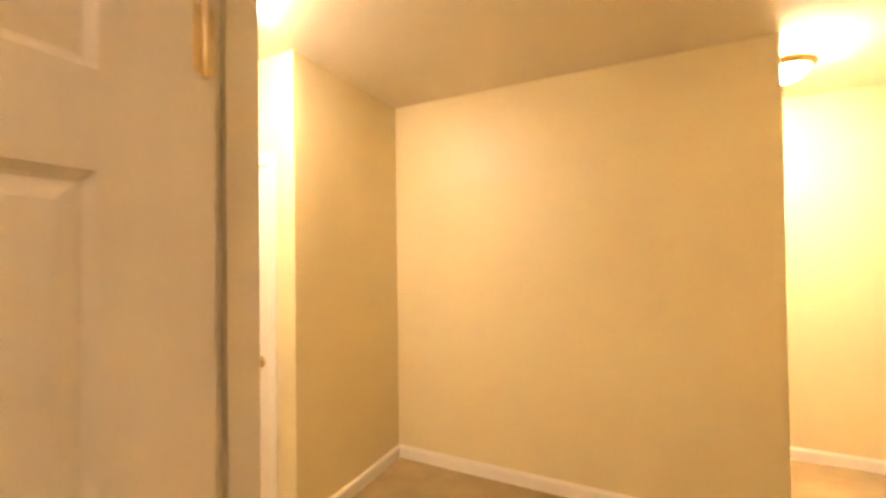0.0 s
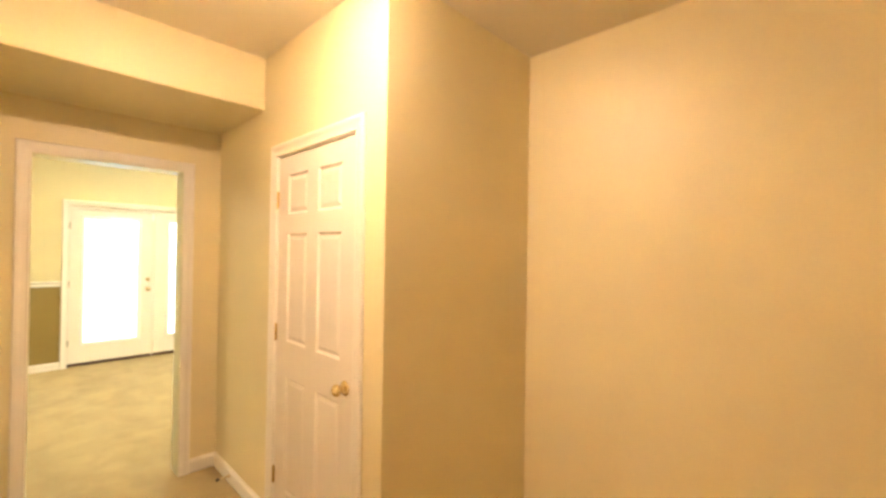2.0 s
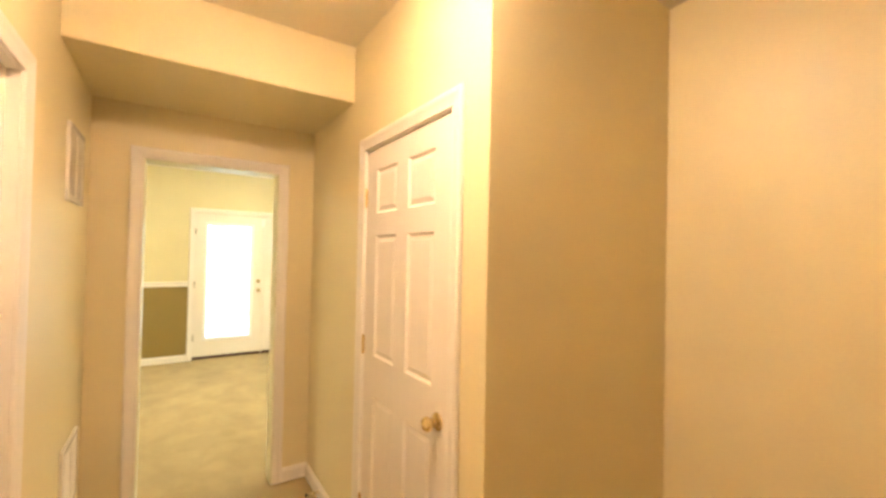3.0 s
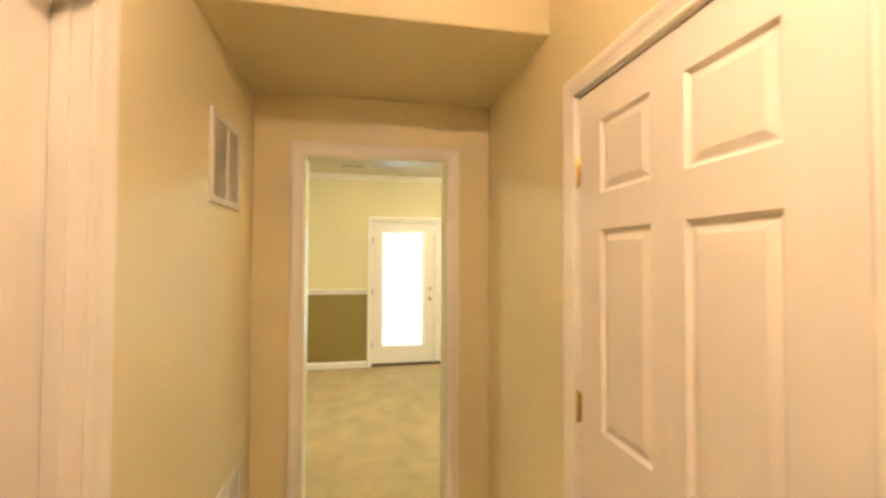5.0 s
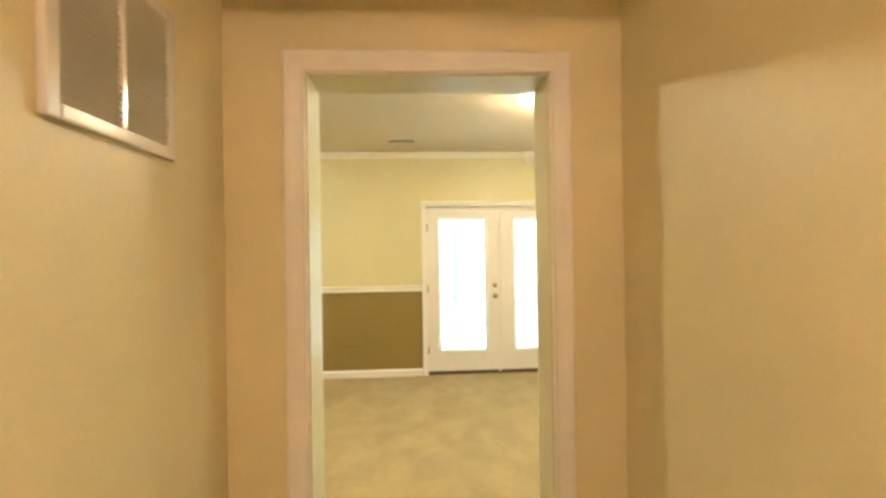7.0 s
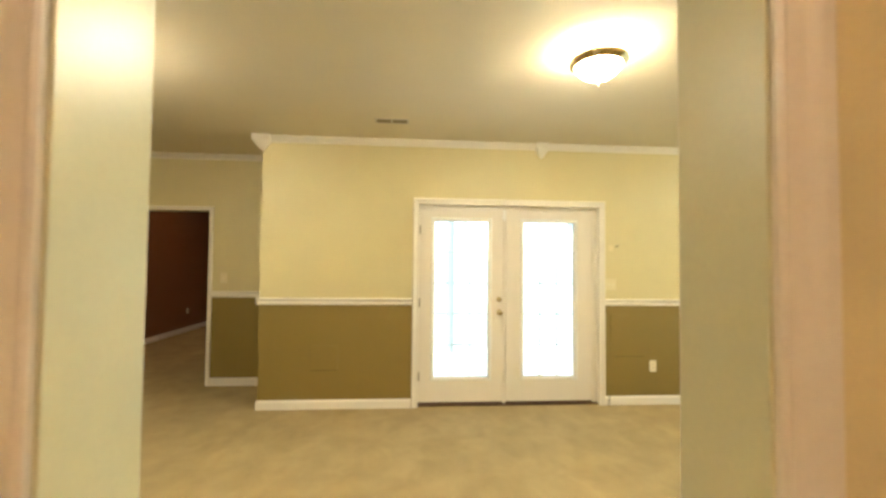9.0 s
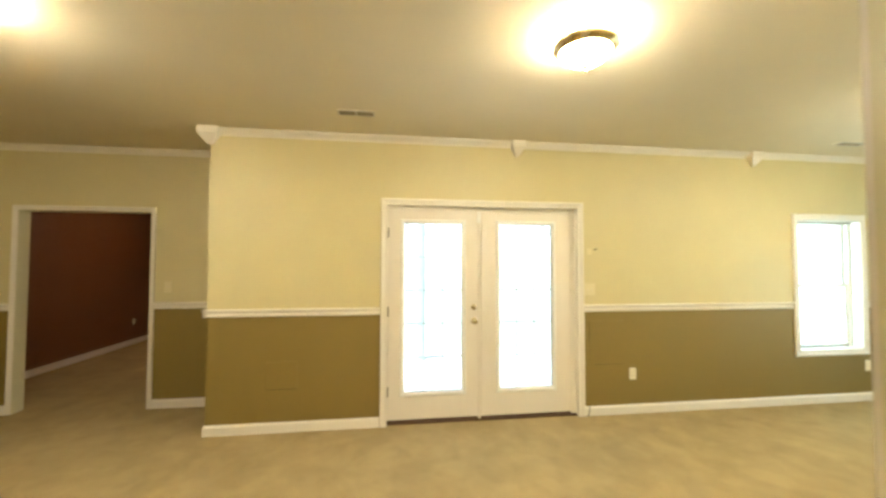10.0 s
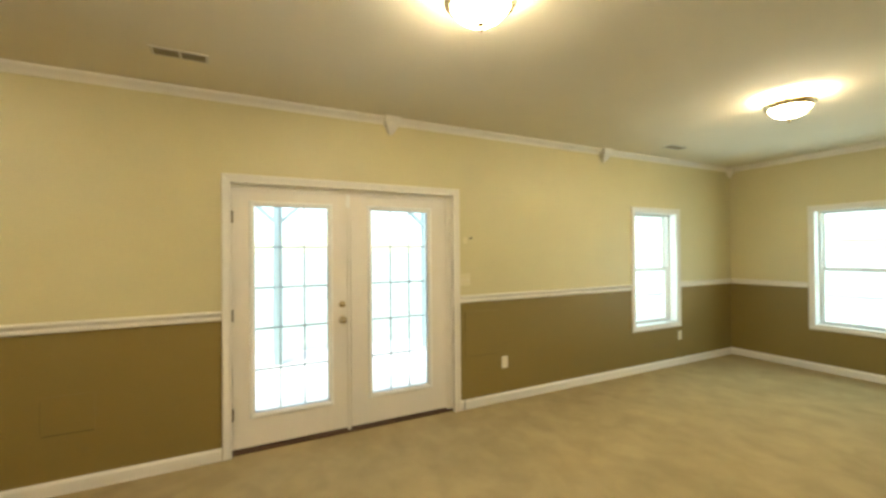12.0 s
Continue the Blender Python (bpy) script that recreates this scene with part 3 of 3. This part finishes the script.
# ---- windows ----
def window(name, label, axis, a, b, z0, z1, face, sign, mullions=()):
    """A double-hung vinyl window deep in its reveal. sign: the side on which outdoors lies."""
    w = empty(name, label, "window", None, kind="structure")
    depth = 0.128

    def bx(name, mat, u0, u1, d0, d1, c0, c1, parent=w, text="", bevel=0.0):
        e0, e1 = sorted((face + sign * d0, face + sign * d1))
        bm = boxed(u0, u1, e0, e1, c0, c1, bevel=bevel) if axis == "x" else boxed(e0, e1, u0, u1, c0, c1, bevel=bevel)
        return part(name, bm, mat, parent, text)

    t = 0.012
    bx("lining", M_vinyl, a - t, a, 0.0, 0.19, z0, z1)
    bx("lining", M_vinyl, b, b + t, 0.0, 0.19, z0, z1)
    bx("lining", M_vinyl, a - t, b + t, 0.0, 0.19, z1, z1 + t)
    bx("sill", M_vinyl, a - t, b + t, 0.0, 0.19, z0 - t, z0, text="white painted sill")
    casing("casing", axis, a - 0.003, b + 0.003, z0 - 0.003, z1 + 0.003, face - sign * 0.002, -sign, True, parent=w)
    for u0, u1 in ((a, a + 0.022), (b - 0.022, b)):
        bx("side_track", M_vinyl, u0, u1, depth - 0.022, 0.188, z0, z1)
    edges = [a, *mullions, b]
    for m in mullions:
        bx("mullion", M_vinyl, m - 0.03, m + 0.03, depth - 0.02, 0.185, z0, z1)
    zm = (z0 + z1) / 2 - 0.02
    for i, (p, q) in enumerate(zip(edges, edges[1:])):
        p, q = p + (0.03 if i else 0.02), q - (0.03 if i < len(edges) - 2 else 0.02)
        for nm, c0, c1, d in (("lower_sash", z0 + 0.004, zm + 0.02, depth), ("upper_sash", zm - 0.02, z1 - 0.004, depth + 0.034)):
            s = bx(nm, M_vinyl, p + 0.004, p + 0.024, d, d + 0.033, c0, c1)
            bx("stile", M_vinyl, q - 0.024, q - 0.004, d, d + 0.033, c0, c1, s)
            bx("rail", M_vinyl, p + 0.024, q - 0.024, d, d + 0.033, c0, c0 + 0.034, s)
            bx("rail", M_vinyl, p + 0.024, q - 0.024, d, d + 0.033, c1 - 0.030, c1, s)
            g = bx("pane", M_glass, p + 0.024, q - 0.024, d + 0.012, d + 0.016, c0 + 0.034, c1 - 0.030, s, "clear glass pane")
            g.visible_shadow = False
            bx("grille_bar", M_vinyl, p + 0.024, q - 0.024, d + 0.018, d + 0.024, (c0 + c1) / 2 - 0.006, (c0 + c1) / 2 + 0.006, s)
        bx("lock", M_vinyl, (p + q) / 2 - 0.03, (p + q) / 2 + 0.03, depth - 0.012, depth - 0.0005, zm - 0.004, zm + 0.016, bevel=0.003)
        bx("blind_headrail", M_vinyl, p + 0.01, q - 0.01, 0.060, 0.090, z1 - 0.016, z1 - 0.001, text="rolled-up blind under the head")
        bx("blind_valance", M_shade, p + 0.012, q - 0.012, 0.062, 0.088, z1 - 0.0235, z1 - 0.0165, text="dark underside strip of the blind")
        bx("bottom_seal", M_bar, p + 0.006, q - 0.006, depth - 0.004, depth - 0.0005, z0 + 0.001, z0 + 0.011, text="grey weather seal")
    return w


window("window_1", "narrow white double-hung window with a deep reveal", "x", 4.652, 5.468, 0.574, 1.993, FW, 1)
window("window_2", "wide white double-hung window with a deep reveal", "y", 1.372, 2.794, 0.574, 1.993, RW, 1, (2.083,))


# ---- lamps ----
def ceiling_lamp(label, x, y, z, glow, power, color, metal, group, size=1.0):
    lamp = empty("ceiling_lamp", label, "ceiling lamp", pose(x, y, z), group)
    part("canopy", lathe(bmesh.new(), [(0, 0), (0.048, 0), (0.048, -0.008), (0.034, -0.014), (0.010, -0.016), (0.008, -0.05), (0, -0.05)]), metal, lamp)
    part("rim", lathe(bmesh.new(), [(0.128, -0.082), (0.131, -0.066), (0.140, -0.056), (0.147, -0.058), (0.150, -0.050), (0.159, -0.046), (0.166, -0.054), (0.166, -0.072), (0.160, -0.080), (0.152, -0.080), (0.149, -0.090), (0.140, -0.098), (0.131, -0.096), (0.128, -0.082)], 56), metal, lamp, "polished brass stepped rim")
    bowl = lathe(bmesh.new(), [(0.1285, -0.086), (0.127, -0.096), (0.119, -0.111), (0.101, -0.131), (0.073, -0.149), (0.040, -0.161), (0.014, -0.166), (0.0, -0.166)], 48)
    part("glass_bowl", bowl, glow, lamp, "lit frosted glass bowl")
    part("finial", lathe(bmesh.new(), [(0, -0.162), (0.020, -0.164), (0.023, -0.170), (0.019, -0.176), (0.011, -0.181), (0.008, -0.187), (0.011, -0.193), (0.010, -0.199), (0.005, -0.205), (0, -0.206)], 20), M_nickel, lamp, "small turned metal finial")
    bulb = new("bulb_light", bpy.data.lights.new("bulb_light", "POINT"))
    bulb.data.energy, bulb.data.color, bulb.data.shadow_soft_size = power, color, 0.04
    bulb.parent = lamp
    bulb.location = (0, 0, -0.072)
    lamp.scale = (size, size, size)
    return lamp


for x, y, text in ((1.220, 1.885, "lit flush ceiling lamp with brass rim and frosted bowl"), (4.10, 1.945, "lit flush ceiling lamp near the window wall"), (-1.76, 1.93, "lit flush ceiling lamp towards the recess")):
    ceiling_lamp(text, x, y, H, M_bowl_room, HALO_ROOM, WARM_ROOM, M_antique, "room ceiling lamps")
ceiling_lamp("lit warm flush ceiling lamp by the closet", 0.255, -2.02, HH, M_bowl_hall, HALO_HALL, WARM_HALL, M_brass, "hall ceiling lamps", 0.72)
ceiling_lamp("lit warm flush ceiling lamp in the side passage", 2.12, -4.34, HH, M_bowl_passage, HALO_HALL, WARM_HALL, M_brass, "hall ceiling lamps")


# unseen, added as fill on the open door's leaf
ceiling_lamp("unseen warm ceiling lamp added to light the small room", -1.75, -3.75, HH, M_bowl_small, HALO_HALL * 0.4, WARM_HALL, M_brass, "hall ceiling lamps")
# another unseen lamp, added to lift the brown walls and carpet
ceiling_lamp("unseen dim ceiling lamp added to light the brown room", -2.85, 7.1, H, M_bowl_brown, HALO_ROOM * 0.15, WARM_BROWN, M_antique, "room ceiling lamps")

# ---- grilles, plates, small things ----
def wall_grille(label, x, y0, y1, z0, z1, tilt):
    """A return-air grille on the hall's left wall: frame, mullion and slanted blades."""
    g = empty("air_grille", label, "air grille", None, "hall air grilles")
    fr = bmesh.new()
    b = 0.027
    for a in ((y0, y0 + b, z0, z1), (y1 - b, y1, z0, z1), (y0 + b, y1 - b, z0, z0 + b), (y0 + b, y1 - b, z1 - b, z1)):
        box(fr, x, x + 0.0145, *a, bevel=0.004)
    part("frame", fr, M_grille, g, "white enamelled frame")
    # no hole in the wall: a dark sheet gives the shade between blades
    part("duct", boxed(x + 0.0005, x + 0.002, y0 + b, y1 - b, z0 + b, z1 - b), M_shade, g, "dark sheet painted as the shade behind the blades")
    ym = (y0 + y1) / 2
    part("mullion", boxed(x + 0.002, x + 0.0155, ym - 0.007, ym + 0.007, z0 + b, z1 - b, bevel=0.002), M_grille, g)
    n = 24
    for p, q in ((y0 + b, ym - 0.007), (ym + 0.007, y1 - b)):
        blade = None
        for k in range(n):
            z = z0 + b + (z1 - z0 - 2 * b) * (k + 0.5) / n
            if blade is None:
                bm = bmesh.new()
                box(bm, -0.0005, 0.0005, p, q, -0.0074, 0.0074)
                blade = mesh_of("blade", bm, M_grille)
            ob = new("blade", blade)
            ob.parent = g
            ob.matrix_basis = pose(x + 0.0082, 0, z, 0, tilt, 0)
    return g


wall_grille("white louvred return-air grille high on the hall wall", HL, -0.586, -0.256, 1.733, 2.068, 52)
wall_grille("white louvred return-air grille low on the hall wall", HL, -0.511, -0.178, 0.310, 0.648, -48)


def ceiling_register(label, x0, x1, y0, y1):
    g = empty("ceiling_register", label, "air register", None, "ceiling registers")
    fr = bmesh.new()
    xm, b = (x0 + x1) / 2, 0.018
    for a in ((x0, x0 + b, y0, y1), (x1 - b, x1, y0, y1), (x0 + b, x1 - b, y0, y0 + b), (x0 + b, x1 - b, y1 - b, y1), (xm - 0.008, xm + 0.008, y0 + b, y1 - b)):
        box(fr, *a, H - 0.008, H - 0.0005, bevel=0.002)
    part("frame", fr, M_grille, g, "white enamelled frame")
    # flat dark sheet on the ceiling, coloured as the slots' shade
    part("slot", boxed(x0 + b, x1 - b, y0 + b, y1 - b, H - 0.002, H - 0.0008), M_shade, g, "dark sheet painted as the shade in the slots")
    for p, q in ((x0 + b, xm - 0.008), (xm + 0.008, x1 - b)):
        for k in range(4):
            y = y0 + b + (y1 - y0 - 2 * b) * (k + 0.5) / 4
            s = part("vane", boxed(p, q, -0.0005, 0.0005, -0.006, 0.006), M_vane, g)
            s.matrix_basis = pose(0, y, H - 0.007, 50, 0, 0)
    return g


ceiling_register("white ceiling air register with dark sheet painted as the shade in the slots", -0.197, 0.100, 3.142, 3.255)
ceiling_register("white ceiling air register near the window wall", 4.63, 4.93, 3.27, 3.385)


def wall_plate(name, label, x, z, y, w, kinds, mat=None):
    """An outlet or switch plate on a wall that faces -y."""
    p = empty(name, label, name.split("_")[-1])
    part("plate", boxed(x - w / 2, x + w / 2, y - 0.006, y, z - 0.0585, z + 0.0585, bevel=0.002), mat or M_plate, p)
    for dx, kind in kinds:
        if kind == "outlet":
            for dz in (-0.02, 0.02):
                part("socket", boxed(x + dx - 0.016, x + dx + 0.016, y - 0.0075, y - 0.0062, z + dz - 0.013, z + dz + 0.013, bevel=0.0006), M_plate, p)
                for sx in (-0.006, 0.006):
                    part("slot", boxed(x + dx + sx - 0.001, x + dx + sx + 0.001, y - 0.0081, y - 0.0076, z + dz - 0.002, z + dz + 0.006), M_slot, p)
        else:
            t = part("toggle", boxed(-0.005, 0.005, -0.016, 0, -0.009, 0.009, bevel=0.002), M_plate, p)
            t.matrix_basis = pose(x + dx, y - 0.005, z, 25, 0, 0)
    return p


wall_plate("wall_outlet", "ivory duplex outlet on the olive dado", 2.682, 0.397, FW, 0.072, [(0, "outlet")])
wall_plate("wall_outlet", "ivory duplex outlet under the narrow window", 5.515, 0.386, FW, 0.072, [(0, "outlet")])
wall_plate("light_switch", "cream double switch beside the french doors", 2.225, 1.250, FW, 0.117, [(-0.023, "switch"), (0.023, "switch")], M_switch)
wall_plate("light_switch", "ivory switch beside the opening to the brown room", -2.066, 1.255, RY, 0.072, [(0, "switch")], M_switch)

# outlet on the brown wall, which faces +x
o = empty("wall_outlet", "ivory outlet low on the brown wall", "outlet")
part("plate", boxed(-4.45, -4.444, 8.36, 8.43, 0.36, 0.475, bevel=0.002), M_plate, o)
for z in (0.398, 0.438):
    part("socket", boxed(-4.4438, -4.442, 8.379, 8.411, z - 0.013, z + 0.013, bevel=0.0006), M_plate, o)


def crown_block(label, x, y, sx, sy):
    """A square moulding block with a tapered drop, under the ceiling."""
    bm = bmesh.new()
    loops = []
    for k, z in ((1.0, H - 0.0005), (1.0, H - 0.058), (0.92, H - 0.068), (0.62, H - 0.106), (0.32, H - 0.138), (0.20, H - 0.148)):
        loops.append([bm.verts.new((x + sx[0] * k if i in (0, 3) else x + sx[1] * k, y + sy[0] * k if i in (0, 1) else y + sy[1] * k, z)) for i in range(4)])
    for p, q in zip(loops, loops[1:]):
        for i in range(4):
            bm.faces.new((p[i], p[(i + 1) % 4], q[(i + 1) % 4], q[i]))
    bm.faces.new(loops[0])
    bm.faces.new(loops[-1])
    bmesh.ops.recalc_face_normals(bm, faces=bm.faces)
    return tagged(part("crown_block", bm, M_trim), label, "moulding block", "crown blocks", "structure")


crown_block("white crown corner block on the outer wall corner", CX, FW, (-0.085, 0.085), (-0.085, 0.085))
crown_block("white crown divider block over the french doors", 1.475, FW, (-0.066, 0.066), (-0.085, 0.0))
crown_block("white crown divider block before the narrow window", 4.12, FW, (-0.066, 0.066), (-0.085, 0.0))
crown_block("white crown corner block in the far corner", RW, FW, (-0.075, 0.0), (-0.075, 0.0))

# spring door stop on the closet wall's baseboard
ds = empty("door_stop", "brass spring door stop on the hall baseboard", "door stop")
sp = bmesh.new()
lathe(sp, [(0, 0), (0.012, 0), (0.012, 0.004), (0.006, 0.006)] + [(0.0055 + 0.0012 * (k % 2), 0.008 + 0.0022 * k) for k in range(26)] + [(0, 0.066)], 14)
part("spring", sp, M_antique, ds).matrix_basis = pose(HR - 0.014, -0.33, 0.05, 0, -90, 0)
part("tip", lathe(bmesh.new(), [(0, 0), (0.009, 0), (0.009, 0.010), (0.006, 0.013), (0, 0.013)], 14), M_rubber, ds, "dark rubber tip").matrix_basis = pose(HR - 0.081, -0.33, 0.05, 0, -90, 0)

# bell-wire stub by the french doors and a cable at the baseboard
wst = empty("wire_stub", "short dark wire stub sticking out of the wall", "wire")
part("wire", lathe(bmesh.new(), [(0, 0), (0.007, 0), (0.0075, 0.004), (0.006, 0.008), (0.006, 0.034), (0, 0.036)], 10), M_rubber, wst).matrix_basis = pose(2.275, FW - 0.006, 1.648, 30, 75, 0)
part("cover", boxed(2.205, 2.25, FW - 0.004, FW, 1.60, 1.66, bevel=0.001), M_hall, wst, "cream painted cover")
cb = empty("cable", "short dark cable end hanging over the baseboard", "cable")
part("wire", lathe(bmesh.new(), [(0, 0), (0.0035, 0), (0.0035, 0.11), (0, 0.11)], 8), M_rubber, cb).matrix_basis = pose(2.194, FW - 0.020, 0.003, 0, 8, 0)

# mended squares in the dado, painted over
for x0, x1, z0, z1 in ((-0.855, -0.585, 0.382, 0.624), (2.222, 2.598, 0.502, 0.933)):
    structure("wall_patch", boxed(x0, x1, FW - 0.0045, FW + 0.001, z0, z1, bevel=0.0012), M_room, "painted-over drywall patch in the olive dado", "wall patch")

for x0, x1, z0, z1 in ((-0.850, -0.590, 0.376, 0.381), (-0.8570, -0.8555, 0.385, 0.600), (2.218, 2.2215, 0.735, 0.933), (2.265, 2.590, 0.497, 0.5012)):
    structure("wall_seam", boxed(x0, x1, FW - 0.003, FW + 0.001, z0, z1), M_scuff, "dark open seam along a drywall patch", "wall seam")

# ---- outdoors ----
structure("ground", boxed(-600, 600, FW + 0.21, 900, -0.42, -0.15), M_grass, "pale dry mown lawn", "ground")
gx = boxed(RW + 0.21, 600, -600, FW + 0.21, -0.42, -0.15)
structure("ground_side", gx, M_grass, "pale dry mown lawn beside the house", "ground")
structure("patio", boxed(-0.9, 6.4, FW + 0.205, 7.2, -0.149, -0.03), M_deck, "weathered pale patio slab", "patio")


def porch_post(label, x, y):
    """A square post with two knee braces."""
    p = empty("porch_post", label, "post", None, "porch posts")
    part("post", boxed(x - 0.056, x + 0.056, y - 0.056, y + 0.056, -0.03, 2.42, bevel=0.006), M_post, p)
    for s in (-1, 1):
        b = part("brace", boxed(-0.024, 0.024, -0.035, 0.035, 0.0, 0.62), M_post, p)
        b.matrix_basis = pose(x + s * 0.05, y, 1.97, 0, s * 47, 0)
    return p


for x in (0.785, 3.05, 5.3):
    porch_post("pale painted porch post with knee braces on the patio", x, 6.5)
tagged(part("porch_beam", boxed(-0.9, 6.4, 6.42, 6.58, 2.42, 2.66, bevel=0.006), M_post), "pale painted beam on the porch posts", "beam")
